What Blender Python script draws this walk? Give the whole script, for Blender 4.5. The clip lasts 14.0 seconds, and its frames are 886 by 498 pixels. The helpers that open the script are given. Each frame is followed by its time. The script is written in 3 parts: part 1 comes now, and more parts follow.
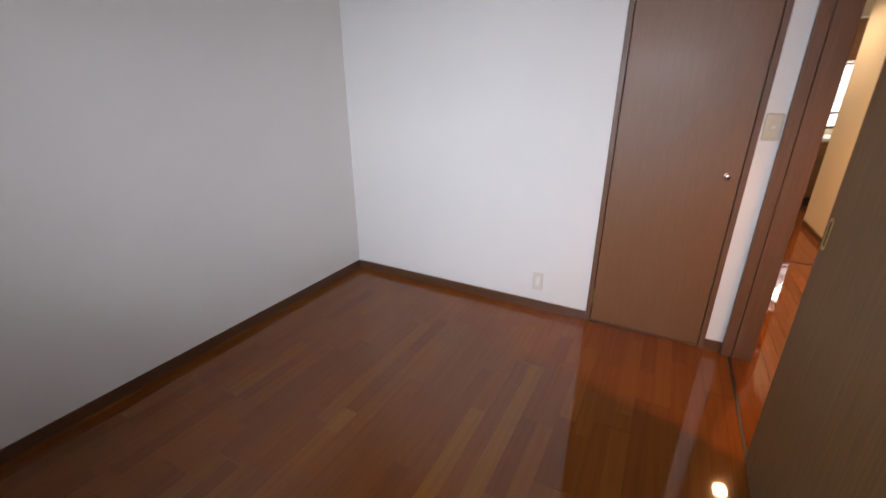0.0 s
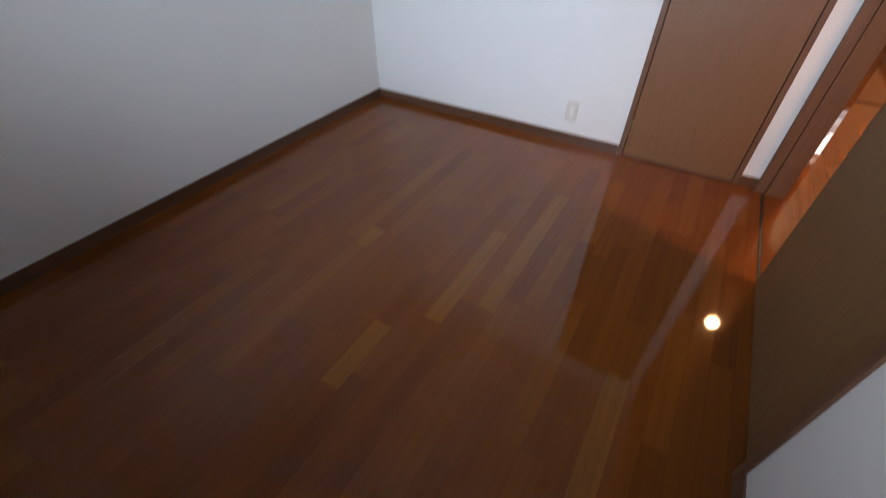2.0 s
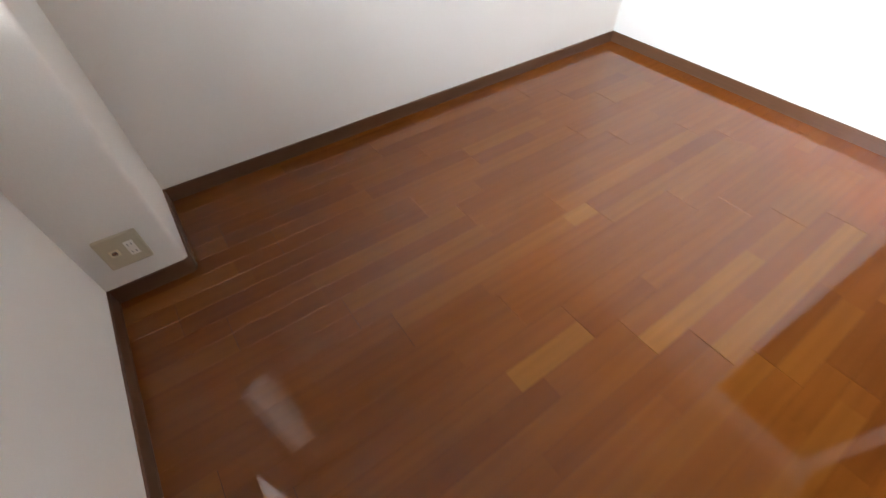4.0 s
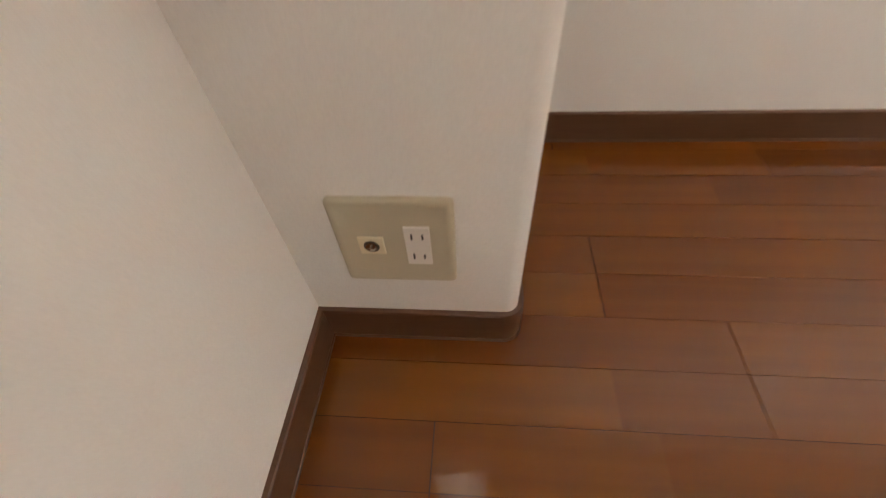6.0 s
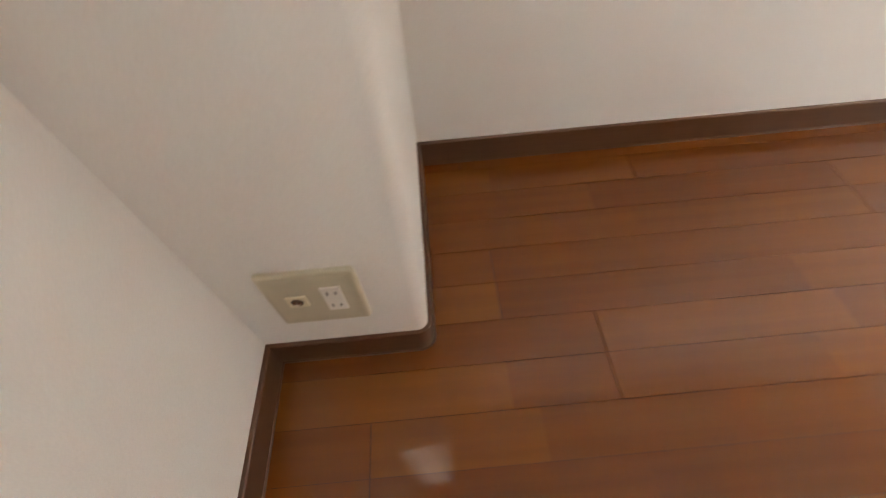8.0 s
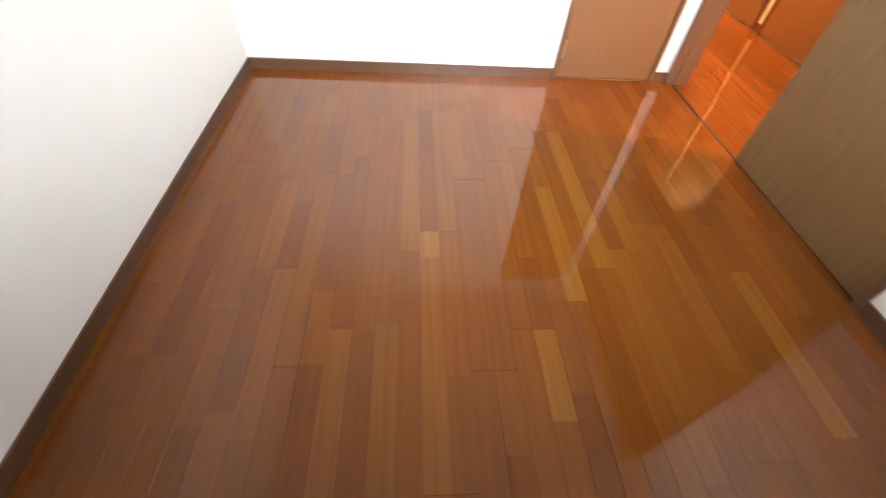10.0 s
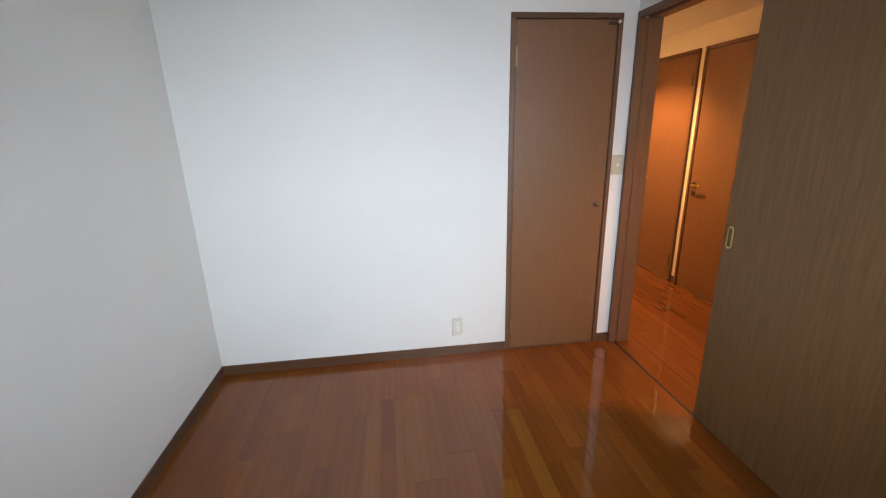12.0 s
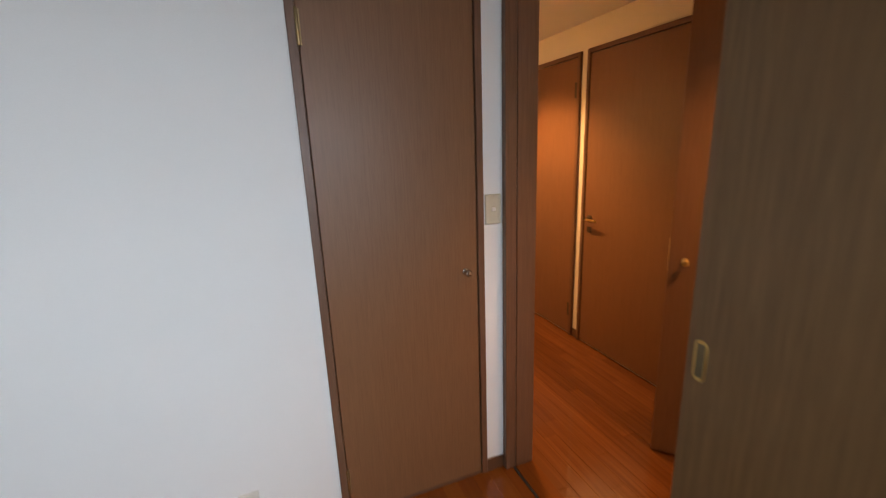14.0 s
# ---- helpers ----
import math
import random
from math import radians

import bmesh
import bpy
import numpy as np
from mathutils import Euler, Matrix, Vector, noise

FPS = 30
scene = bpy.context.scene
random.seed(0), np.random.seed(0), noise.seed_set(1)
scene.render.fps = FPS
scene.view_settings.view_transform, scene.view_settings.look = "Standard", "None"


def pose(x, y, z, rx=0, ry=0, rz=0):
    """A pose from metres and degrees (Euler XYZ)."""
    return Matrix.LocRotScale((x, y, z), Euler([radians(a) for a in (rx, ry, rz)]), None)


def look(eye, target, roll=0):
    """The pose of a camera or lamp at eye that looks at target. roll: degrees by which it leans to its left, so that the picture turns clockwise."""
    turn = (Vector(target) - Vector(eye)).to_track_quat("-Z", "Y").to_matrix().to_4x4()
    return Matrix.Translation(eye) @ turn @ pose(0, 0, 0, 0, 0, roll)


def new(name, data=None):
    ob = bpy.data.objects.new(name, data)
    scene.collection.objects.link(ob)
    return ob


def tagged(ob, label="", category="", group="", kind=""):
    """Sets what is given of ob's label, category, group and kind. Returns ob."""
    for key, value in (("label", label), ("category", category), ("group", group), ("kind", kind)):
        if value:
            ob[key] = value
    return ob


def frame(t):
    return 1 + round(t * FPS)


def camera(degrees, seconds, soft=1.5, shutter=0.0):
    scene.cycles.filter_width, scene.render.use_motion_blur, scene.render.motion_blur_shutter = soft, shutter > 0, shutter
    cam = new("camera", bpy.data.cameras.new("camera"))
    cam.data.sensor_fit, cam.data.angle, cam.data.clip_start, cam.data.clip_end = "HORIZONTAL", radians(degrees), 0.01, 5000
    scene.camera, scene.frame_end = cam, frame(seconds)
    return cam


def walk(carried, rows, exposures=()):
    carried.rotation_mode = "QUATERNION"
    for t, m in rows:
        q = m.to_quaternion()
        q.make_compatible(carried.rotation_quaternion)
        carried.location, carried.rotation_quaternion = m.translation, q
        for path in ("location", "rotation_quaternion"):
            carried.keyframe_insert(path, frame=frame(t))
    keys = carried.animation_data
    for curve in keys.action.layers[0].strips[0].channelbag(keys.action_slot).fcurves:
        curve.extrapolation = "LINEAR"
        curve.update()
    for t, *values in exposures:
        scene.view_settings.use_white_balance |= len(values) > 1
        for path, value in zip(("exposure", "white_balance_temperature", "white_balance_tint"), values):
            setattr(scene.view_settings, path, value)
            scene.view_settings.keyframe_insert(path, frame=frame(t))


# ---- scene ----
cam = camera(94.0, 14.0, soft=1.1, shutter=0.5)
PATH = [
    (0, (2.064, -2.401, 1.344), (1.177, -0.76, 0.623), -0.1),
    (0.5, (2.104, -2.402, 1.377), (1.262, -0.672, 0.829), 0.2),
    (0.7, (2.103, -2.413, 1.375), (1.256, -0.679, 0.852), -0.1),
    (1, (2.08, -2.431, 1.379), (1.251, -0.683, 0.872), -0.1),
    (1.5, (2.078, -2.429, 1.31), (1.199, -0.856, 0.441), -1.1),
    (2, (2.044, -2.45, 1.203), (1.265, -1.164, -0.115), 0.1),
    (2.2, (2.022, -2.468, 1.19), (1.261, -1.276, -0.224), -1.6),
    (4.3, (1.503, -2.469, 1.106), (0.362, -1.759, -0.375), -1.4),
    (4.5, (1.387, -2.499, 1.129), (0.191, -1.775, -0.302), -1.4),
    (5, (1.062, -2.572, 1.000), (-0.252, -2.272, -0.469), 0.1),
    (5.5, (0.805, -2.644, 0.728), (-0.447, -2.697, -0.831), -3.4),
    (6, (0.683, -2.706, 0.489), (-0.586, -2.872, -1.047), -4.7),
    (6.5, (0.660, -2.734, 0.424), (-0.564, -2.868, -1.153), -4.3),
    (7, (0.661, -2.735, 0.429), (-0.550, -2.851, -1.159), -3.4),
    (7.2, (0.661, -2.734, 0.433), (-0.551, -2.843, -1.154), -3.6),
    (9.3, (0.823, -2.371, 1.058), (0.071, -1.631, -0.642), -6.5),
    (9.5, (0.86, -2.363, 1.074), (0.316, -1.333, -0.552), -3.5),
    (9.8, (0.942, -2.403, 1.09), (0.904, -1.084, -0.413), 6.5),
    (10, (0.937, -2.417, 1.148), (1.085, -1.093, -0.344), 5.0),
    (10.5, (1.037, -2.423, 1.183), (1.237, -1.022, -0.23), 2.0),
    (11, (1.071, -2.39, 1.284), (1.293, -0.72, 0.207), 0.8),
    (11.5, (1.077, -2.392, 1.388), (1.326, -0.523, 0.721), -1.4),
    (12, (1.084, -2.38, 1.424), (1.32, -0.475, 0.86), -1.5),
    (12.5, (1.151, -2.302, 1.433), (1.383, -0.384, 0.914), -1.2),
    (13, (1.309, -2.126, 1.433), (1.808, -0.26, 0.912), -1.9),
    (13.5, (1.486, -1.738, 1.425), (2.282, 0.023, 0.911), -1.6),
    (14, (1.695, -1.404, 1.427), (2.397, 0.406, 0.943), -2.3),
]
EXPOSURES = [
    (0, 0.0, 6600, 20), (1.0, 0.0, 6700, 20), (2.2, -0.08, 5950, 14), (4.3, 1.62, 7000, 14), (5.0, 1.9, 7400, 14), (6.0, 1.88, 7900, 14),
    (7.2, 1.88, 7900, 14), (9.3, 1.8, 6900, 12), (10.0, 1.7, 6900, 12), (11.0, 1.4, 6800, 11), (11.7, 0.5, 6450, 11), (12.5, 0.05, 6350, 11),
    (13.2, -0.1, 6400, 12), (14.0, -0.25, 6450, 13),
]
walk(cam, [(t, look(eye, target, roll)) for t, eye, target, roll in PATH], EXPOSURES)

# ---- world, sun, lamps ----
world = bpy.data.worlds.new("sky")
scene.world = world
world.use_nodes = True
wn = world.node_tree.nodes
sky = wn.new("ShaderNodeTexSky")
sky.sky_type = "NISHITA"
sky.sun_disc = False
sky.sun_elevation = radians(7)
sky.sun_rotation = radians(100.7)
world.node_tree.links.new(sky.outputs[0], wn["Background"].inputs[0])
wn["Background"].inputs[1].default_value = 0.10

# plan, metres: far wall y = 0, west wall x = 0
EAST, SOUTH, CEIL = 2.5, -2.9, 2.22
COL_X, COL_Y, COL_R = 0.424, -2.656, 0.016
HALL_W, HALL_E, HALL_N, HALL_S, HALL_C = 2.62, 3.62, 1.76, -2.0, 2.15
BB = 0.06
WIN = (0.76, 2.36, 0.92, 1.98)


def area(name, m, sx, sy, watts, color, spread=180):
    d = bpy.data.lights.new(name, "AREA")
    d.shape, d.size, d.size_y, d.energy, d.color, d.spread = "RECTANGLE", sx, sy, watts, color, radians(spread)
    ob = new(name, d)
    ob.matrix_world = m
    return ob


wx = (WIN[0] + WIN[1]) / 2
wz = (WIN[2] + WIN[3]) / 2
area("window_daylight", look((wx, SOUTH - 0.11, wz), (wx - 0.42, 0.0, wz - 0.97)), WIN[1] - WIN[0] - 0.1, WIN[3] - WIN[2] - 0.1, 12.5, (0.79, 0.895, 1.0), 84)
# added area lamp standing in for the sky band seen below the slab
area("sky_band_lamp", look((wx, SOUTH - 5.2, 2.1), (wx, SOUTH, 2.1)), 18.0, 3.0, 620, (0.79, 0.895, 1.0))
area("kitchen_daylight", look((4.2, 4.72, 1.25), (3.6, 2.0, 0.9)), 1.2, 0.7, 30, (1.0, 0.93, 0.78))


# low sun grazing the window wall, standing in for sky glow on the pillar
sun = bpy.data.lights.new("sun", "SUN")
sun.energy, sun.angle, sun.color = 1.9, radians(4), (0.96, 0.97, 1.0)
new("sun", sun).matrix_world = look((4, -3.5, 3), (4 - 0.98, -3.5 + 0.185, 3 - 0.12))


def warm_spot(x, y, watts, z=HALL_C, color=(1.0, 0.50, 0.18)):
    d = bpy.data.lights.new("downlight_glow", "SPOT")
    d.energy, d.color, d.spot_size, d.spot_blend, d.shadow_soft_size = watts, color, radians(122), 0.6, 0.05
    new("downlight_glow", d).matrix_world = look((x, y, z - 0.03), (x, y, 0))


warm_spot(3.0, 1.24, 165)
# added spot, out of view, that brightens the half-open door
warm_spot(3.2, -1.0, 80)
warm_spot(2.9, 2.9, 60, 2.4, (1.0, 0.72, 0.42))


# ---- materials ----
def mat(name, color, rough=0.5, metal=0.0, coat=0.0):
    m = bpy.data.materials.new(name)
    m.use_nodes = True
    b = m.node_tree.nodes["Principled BSDF"]
    b.inputs["Base Color"].default_value = (*color, 1)
    b.inputs["Roughness"].default_value = rough
    b.inputs["Metallic"].default_value = metal
    b.inputs["Coat Weight"].default_value = coat
    b.inputs["Coat Roughness"].default_value = 0.035
    b.inputs["Coat IOR"].default_value = 1.5
    if coat:
        b.inputs["Specular IOR Level"].default_value = 0.0
    return m, m.node_tree, b


def node(nt, kind, **inputs):
    n = nt.nodes.new(kind)
    for k, v in inputs.items():
        n.inputs[k.replace("_", " ")].default_value = v
    return n


def coords(nt, scale, rot=(0, 0, 0), random_shift=False):
    tc = nt.nodes.new("ShaderNodeTexCoord")
    mp = nt.nodes.new("ShaderNodeMapping")
    mp.inputs["Scale"].default_value = scale
    mp.inputs["Rotation"].default_value = rot
    nt.links.new(tc.outputs["Object"], mp.inputs["Vector"])
    if random_shift:
        oi = nt.nodes.new("ShaderNodeObjectInfo")
        sc = nt.nodes.new("ShaderNodeVectorMath")
        sc.operation = "SCALE"
        sc.inputs[0].default_value = (31.0, 47.0, 13.0)
        nt.links.new(oi.outputs["Random"], sc.inputs["Scale"])
        nt.links.new(sc.outputs[0], mp.inputs["Location"])
    return mp


def ramp(nt, fac, c0, c1, p0=0.3, p1=0.7):
    r = nt.nodes.new("ShaderNodeValToRGB")
    r.color_ramp.elements[0].position, r.color_ramp.elements[1].position = p0, p1
    r.color_ramp.elements[0].color, r.color_ramp.elements[1].color = (*c0, 1), (*c1, 1)
    nt.links.new(fac, r.inputs[0])
    return r


def mix(nt, a, b, fac, mode="MIX"):
    m = nt.nodes.new("ShaderNodeMix")
    m.data_type, m.blend_type = "RGBA", mode
    for sock, v in ((m.inputs["Factor"], fac), (m.inputs[6], a), (m.inputs[7], b)):
        if isinstance(v, (int, float)):
            sock.default_value = v
        elif isinstance(v, tuple):
            sock.default_value = (*v, 1)
        else:
            nt.links.new(v, sock)
    return m.outputs[2]


def bump(nt, b, height, strength, dist=0.001):
    n = node(nt, "ShaderNodeBump", Strength=strength, Distance=dist)
    nt.links.new(height, n.inputs["Height"])
    nt.links.new(n.outputs[0], b.inputs["Normal"])


def wallpaper(name, color):
    """Woven vinyl wallpaper: short cross threads and faint large unevenness."""
    m, nt, b = mat(name, color, 0.75)
    threads = node(nt, "ShaderNodeTexNoise", Scale=1.0, Detail=2.0)
    nt.links.new(coords(nt, (260, 260, 900)).outputs[0], threads.inputs["Vector"])
    up = node(nt, "ShaderNodeTexNoise", Scale=1.0, Detail=2.0)
    nt.links.new(coords(nt, (900, 900, 220)).outputs[0], up.inputs["Vector"])
    both = mix(nt, threads.outputs[0], up.outputs[0], 0.45)
    big = node(nt, "ShaderNodeTexNoise", Scale=2.3, Detail=3.0)
    nt.links.new(coords(nt, (1, 1, 1)).outputs[0], big.inputs["Vector"])
    tone = ramp(nt, big.outputs[0], tuple(c * 0.965 for c in color), color, 0.25, 0.75)
    grain = ramp(nt, both, (0.94, 0.94, 0.94), (1, 1, 1), 0.35, 0.6)
    nt.links.new(mix(nt, tone.outputs[0], grain.outputs[0], 1.0, "MULTIPLY"), b.inputs["Base Color"])
    bump(nt, b, both, 0.35, 0.0006)
    return m


def wood(name, dark, light, rough, axis="y", grain=1.0, coat=0.0, vary=0.0, shift=True):
    """Straight-grained veneer with pores along one axis."""
    m, nt, b = mat(name, light, rough, 0, coat)
    s = {"x": (2.2, 60, 60), "y": (60, 2.2, 60), "z": (60, 60, 2.2)}[axis]
    g = node(nt, "ShaderNodeTexNoise", Scale=1.0 * grain, Detail=1.5 if coat else 5.0, Roughness=0.6, Distortion=0.6)
    mp = coords(nt, s, random_shift=shift)
    nt.links.new(mp.outputs[0], g.inputs["Vector"])
    p = node(nt, "ShaderNodeTexNoise", Scale=6.5, Detail=2.0)
    nt.links.new(mp.outputs[0], p.inputs["Vector"])
    col = ramp(nt, g.outputs[0], dark, light, 0.3, 0.7).outputs[0]
    pores = ramp(nt, p.outputs[0], (0.84, 0.80, 0.77), (1, 1, 1), 0.34, 0.52)
    if not coat:
        col = mix(nt, col, pores.outputs[0], 0.55, "MULTIPLY")
    if vary:
        oi = nt.nodes.new("ShaderNodeObjectInfo")
        tint = ramp(nt, oi.outputs["Random"], (1 - vary, 1 - vary * 1.1, 1 - vary * 1.2), (1 + vary, 1 + vary * 1.15, 1 + vary * 1.2), 0, 1)
        col = mix(nt, col, tint.outputs[0], 1.0, "MULTIPLY")
    nt.links.new(col, b.inputs["Base Color"])
    if coat:
        # growth-ring figure under even lacquer
        w = node(nt, "ShaderNodeTexWave", Scale=1.0, Distortion=10.0, Detail=2.0)
        w.inputs["Detail Scale"].default_value = 0.8
        stretch = {"x": (0.5, 7, 7), "y": (7, 0.5, 7), "z": (7, 7, 0.5)}[axis]
        nt.links.new(coords(nt, stretch, random_shift=shift).outputs[0], w.inputs["Vector"])
        rings = ramp(nt, w.outputs[0], (0.955, 0.95, 0.945), (1.015, 1.015, 1.015), 0.05, 0.6)
        nt.links.new(mix(nt, col, rings.outputs[0], 1.0, "MULTIPLY"), b.inputs["Base Color"])
        return m
    smear = node(nt, "ShaderNodeTexNoise", Scale=3.0, Detail=3.0)
    nt.links.new(coords(nt, (1, 1, 1)).outputs[0], smear.inputs["Vector"])
    r = nt.nodes.new("ShaderNodeMapRange")
    r.inputs["To Min"].default_value, r.inputs["To Max"].default_value = rough * 0.8, rough * 1.25
    nt.links.new(smear.outputs[0], r.inputs["Value"])
    nt.links.new(r.outputs[0], b.inputs["Roughness"])
    bump(nt, b, p.outputs[0], 0.12, 0.0004)
    return m


def plain(name, color, rough=0.45, metal=0.0, speck=0.04, scale=40.0):
    m, nt, b = mat(name, color, rough, metal)
    n = node(nt, "ShaderNodeTexNoise", Scale=scale, Detail=4.0)
    nt.links.new(coords(nt, (1, 1, 1)).outputs[0], n.inputs["Vector"])
    nt.links.new(ramp(nt, n.outputs[0], tuple(c * (1 - speck) for c in color), color).outputs[0], b.inputs["Base Color"])
    return m


def glow(name, color, strength):
    m, nt, b = mat(name, color, 0.4)
    b.inputs["Emission Color"].default_value = (*color, 1)
    b.inputs["Emission Strength"].default_value = strength
    return m


PAPER = wallpaper("wallpaper", (0.78, 0.77, 0.735))
CEILING = wallpaper("ceiling_paper", (0.78, 0.77, 0.74))
CREAM = wallpaper("cream_paper", (0.80, 0.74, 0.60))
PLANK = wood("plank_wood", (0.165, 0.0475, 0.0072), (0.180, 0.0530, 0.0081), 0.4, "y", vary=0.06, coat=1.0)
PLANK_WARM = wood("plank_wood_warm", (0.180, 0.0565, 0.0085), (0.196, 0.0620, 0.0095), 0.4, "y", vary=0.05, coat=1.0)
PLANK_LIGHT = wood("plank_wood_pale", (0.214, 0.076, 0.0112), (0.246, 0.090, 0.0138), 0.4, "y", vary=0.05, coat=1.0)
PLANK_DARK = wood("plank_wood_deep", (0.142, 0.0395, 0.0063), (0.157, 0.0445, 0.0071), 0.4, "y", vary=0.05, coat=1.0)
JOINT = plain("floor_joint", (0.045, 0.016, 0.007), 0.7)
VENEER = wood("door_veneer", (0.176, 0.079, 0.031), (0.204, 0.094, 0.038), 0.42, "z", grain=2.2)
PANEL = wood("sliding_veneer", (0.150, 0.077, 0.025), (0.215, 0.115, 0.040), 0.5, "z", grain=1.6)
FRAME = wood("frame_wood", (0.118, 0.054, 0.025), (0.172, 0.083, 0.042), 0.42, "z", grain=1.8)
FRAME_H = wood("frame_wood_level", (0.118, 0.054, 0.025), (0.172, 0.083, 0.042), 0.42, "y", grain=1.8)
SKIRT_X = wood("skirting_vinyl_x", (0.100, 0.046, 0.023), (0.118, 0.056, 0.029), 0.30, "x")
SKIRT_Y = wood("skirting_vinyl_y", (0.100, 0.046, 0.023), (0.118, 0.056, 0.029), 0.30, "y")
BRASS = plain("brass", (0.72, 0.50, 0.17), 0.30, 1.0)
OLD_BRASS = plain("old_brass", (0.40, 0.29, 0.14), 0.4, 1.0)
NICKEL = plain("nickel", (0.62, 0.56, 0.50), 0.18, 1.0)
STEEL = plain("dark_steel", (0.10, 0.08, 0.06), 0.35, 0.9)
PLATE = plain("beige_plastic", (0.52, 0.47, 0.345), 0.38, 0, 0.03, 25)
IVORY = plain("ivory_plastic", (0.72, 0.64, 0.46), 0.4, 0, 0.06, 30)
WHITE = plain("white_plastic", (0.80, 0.77, 0.72), 0.32)
SLOT = plain("slot_black", (0.02, 0.018, 0.015), 0.6)
RUBBER = plain("grey_rubber", (0.5, 0.48, 0.45), 0.6)
CONCRETE = plain("concrete", (0.40, 0.39, 0.37), 0.85, 0, 0.15, 6)
ALU = plain("aluminium", (0.55, 0.54, 0.52), 0.35, 0.8)
COUNTER = plain("counter_white", (0.78, 0.77, 0.74), 0.3)
KITCHEN = wood("kitchen_front", (0.20, 0.095, 0.035), (0.30, 0.15, 0.06), 0.35, "x")
LAMP = glow("lamp_glass", (1.0, 0.86, 0.62), 14.0)
DAY = glow("frosted_daylight", (0.95, 0.97, 1.0), 1.7)
GLASS, gnt, gb = mat("clear_glass", (1, 1, 1), 0.0)
gb.inputs["Transmission Weight"].default_value = 1.0


# ---- building blocks ----
def box(x0, x1, y0, y1, z0, z1, bevel=0.0, seg=1, bm=None):
    b = bmesh.new()
    bmesh.ops.create_cube(b, size=1, matrix=Matrix.Translation(((x0 + x1) / 2, (y0 + y1) / 2, (z0 + z1) / 2)) @ Matrix.Diagonal((abs(x1 - x0), abs(y1 - y0), abs(z1 - z0), 1)))
    if bevel:
        bmesh.ops.bevel(b, geom=b.edges[:], offset=bevel, segments=seg, affect="EDGES", profile=0.5)
    if bm is None:
        return b
    return merge(bm, b)


def merge(a, b):
    me = bpy.data.meshes.new("tmp")
    b.to_mesh(me)
    b.free()
    a.from_mesh(me)
    bpy.data.meshes.remove(me)
    return a


def lathe(profile, n=24):
    """A turned shape about z from (radius, height) pairs."""
    b = bmesh.new()
    rings = [[b.verts.new((r * math.cos(2 * math.pi * k / n), r * math.sin(2 * math.pi * k / n), h)) for k in range(n)] for r, h in profile]
    for p, q in zip(rings, rings[1:]):
        for k in range(n):
            b.faces.new((p[k], p[(k + 1) % n], q[(k + 1) % n], q[k]))
    if profile[0][0] > 0:
        b.faces.new(rings[0][::-1])
    if profile[-1][0] > 0:
        b.faces.new(rings[-1])
    bmesh.ops.remove_doubles(b, verts=b.verts[:], dist=1e-6)
    return b


def moved(b, m):
    b.transform(m)
    return b


def mesh_ob(name, b, material, smooth=False):
    me = bpy.data.meshes.new(name)
    bmesh.ops.recalc_face_normals(b, faces=b.faces[:])
    b.to_mesh(me)
    b.free()
    me.materials.append(material)
    if smooth:
        me.shade_smooth()
        me.set_sharp_from_angle(angle=radians(40))
    return new(name, me)


def part(name, b, material, parent, label="", smooth=False):
    ob = mesh_ob(name, b, material, smooth)
    ob.parent = parent
    ob.matrix_parent_inverse = Matrix.Identity(4)
    return tagged(ob, label)


def thing(name, label, category, m=None, group="", kind=""):
    ob = new(name)
    ob.empty_display_size = 0.1
    if m is not None:
        ob.matrix_basis = m
    return tagged(ob, label, category, group, kind)


def struct(name, b, material, label, category, smooth=False):
    return tagged(mesh_ob(name, b, material, smooth), label, category, kind="structure")


def pierced(x0, x1, z0, z1, holes, y0, y1):
    """A wall in the xz plane with rectangular holes, built of abutting blocks."""
    b = bmesh.new()
    xs = sorted({x0, x1, *[h[0] for h in holes], *[h[1] for h in holes]})
    zs = sorted({z0, z1, *[h[2] for h in holes], *[h[3] for h in holes]})
    inside = lambda x, z: any(h[0] < x < h[1] and h[2] < z < h[3] for h in holes)
    solid = {(i, k) for i in range(len(xs) - 1) for k in range(len(zs) - 1) if not inside((xs[i] + xs[i + 1]) / 2, (zs[k] + zs[k + 1]) / 2)}
    v = lambda x, y, z: b.verts.new((x, y, z))
    for i, k in solid:
        a, c, e, f = xs[i], xs[i + 1], zs[k], zs[k + 1]
        b.faces.new([v(a, y0, e), v(c, y0, e), v(c, y0, f), v(a, y0, f)])
        b.faces.new([v(a, y1, f), v(c, y1, f), v(c, y1, e), v(a, y1, e)])
        if (i - 1, k) not in solid:
            b.faces.new([v(a, y0, e), v(a, y0, f), v(a, y1, f), v(a, y1, e)])
        if (i + 1, k) not in solid:
            b.faces.new([v(c, y0, f), v(c, y0, e), v(c, y1, e), v(c, y1, f)])
        if (i, k - 1) not in solid:
            b.faces.new([v(c, y0, e), v(a, y0, e), v(a, y1, e), v(c, y1, e)])
        if (i, k + 1) not in solid:
            b.faces.new([v(a, y0, f), v(c, y0, f), v(c, y1, f), v(a, y1, f)])
    bmesh.ops.remove_doubles(b, verts=b.verts[:], dist=1e-5)
    return b


TURN = pose(0, 0, 0, 0, 0, 90)  # x axis to y axis, y axis to -x axis

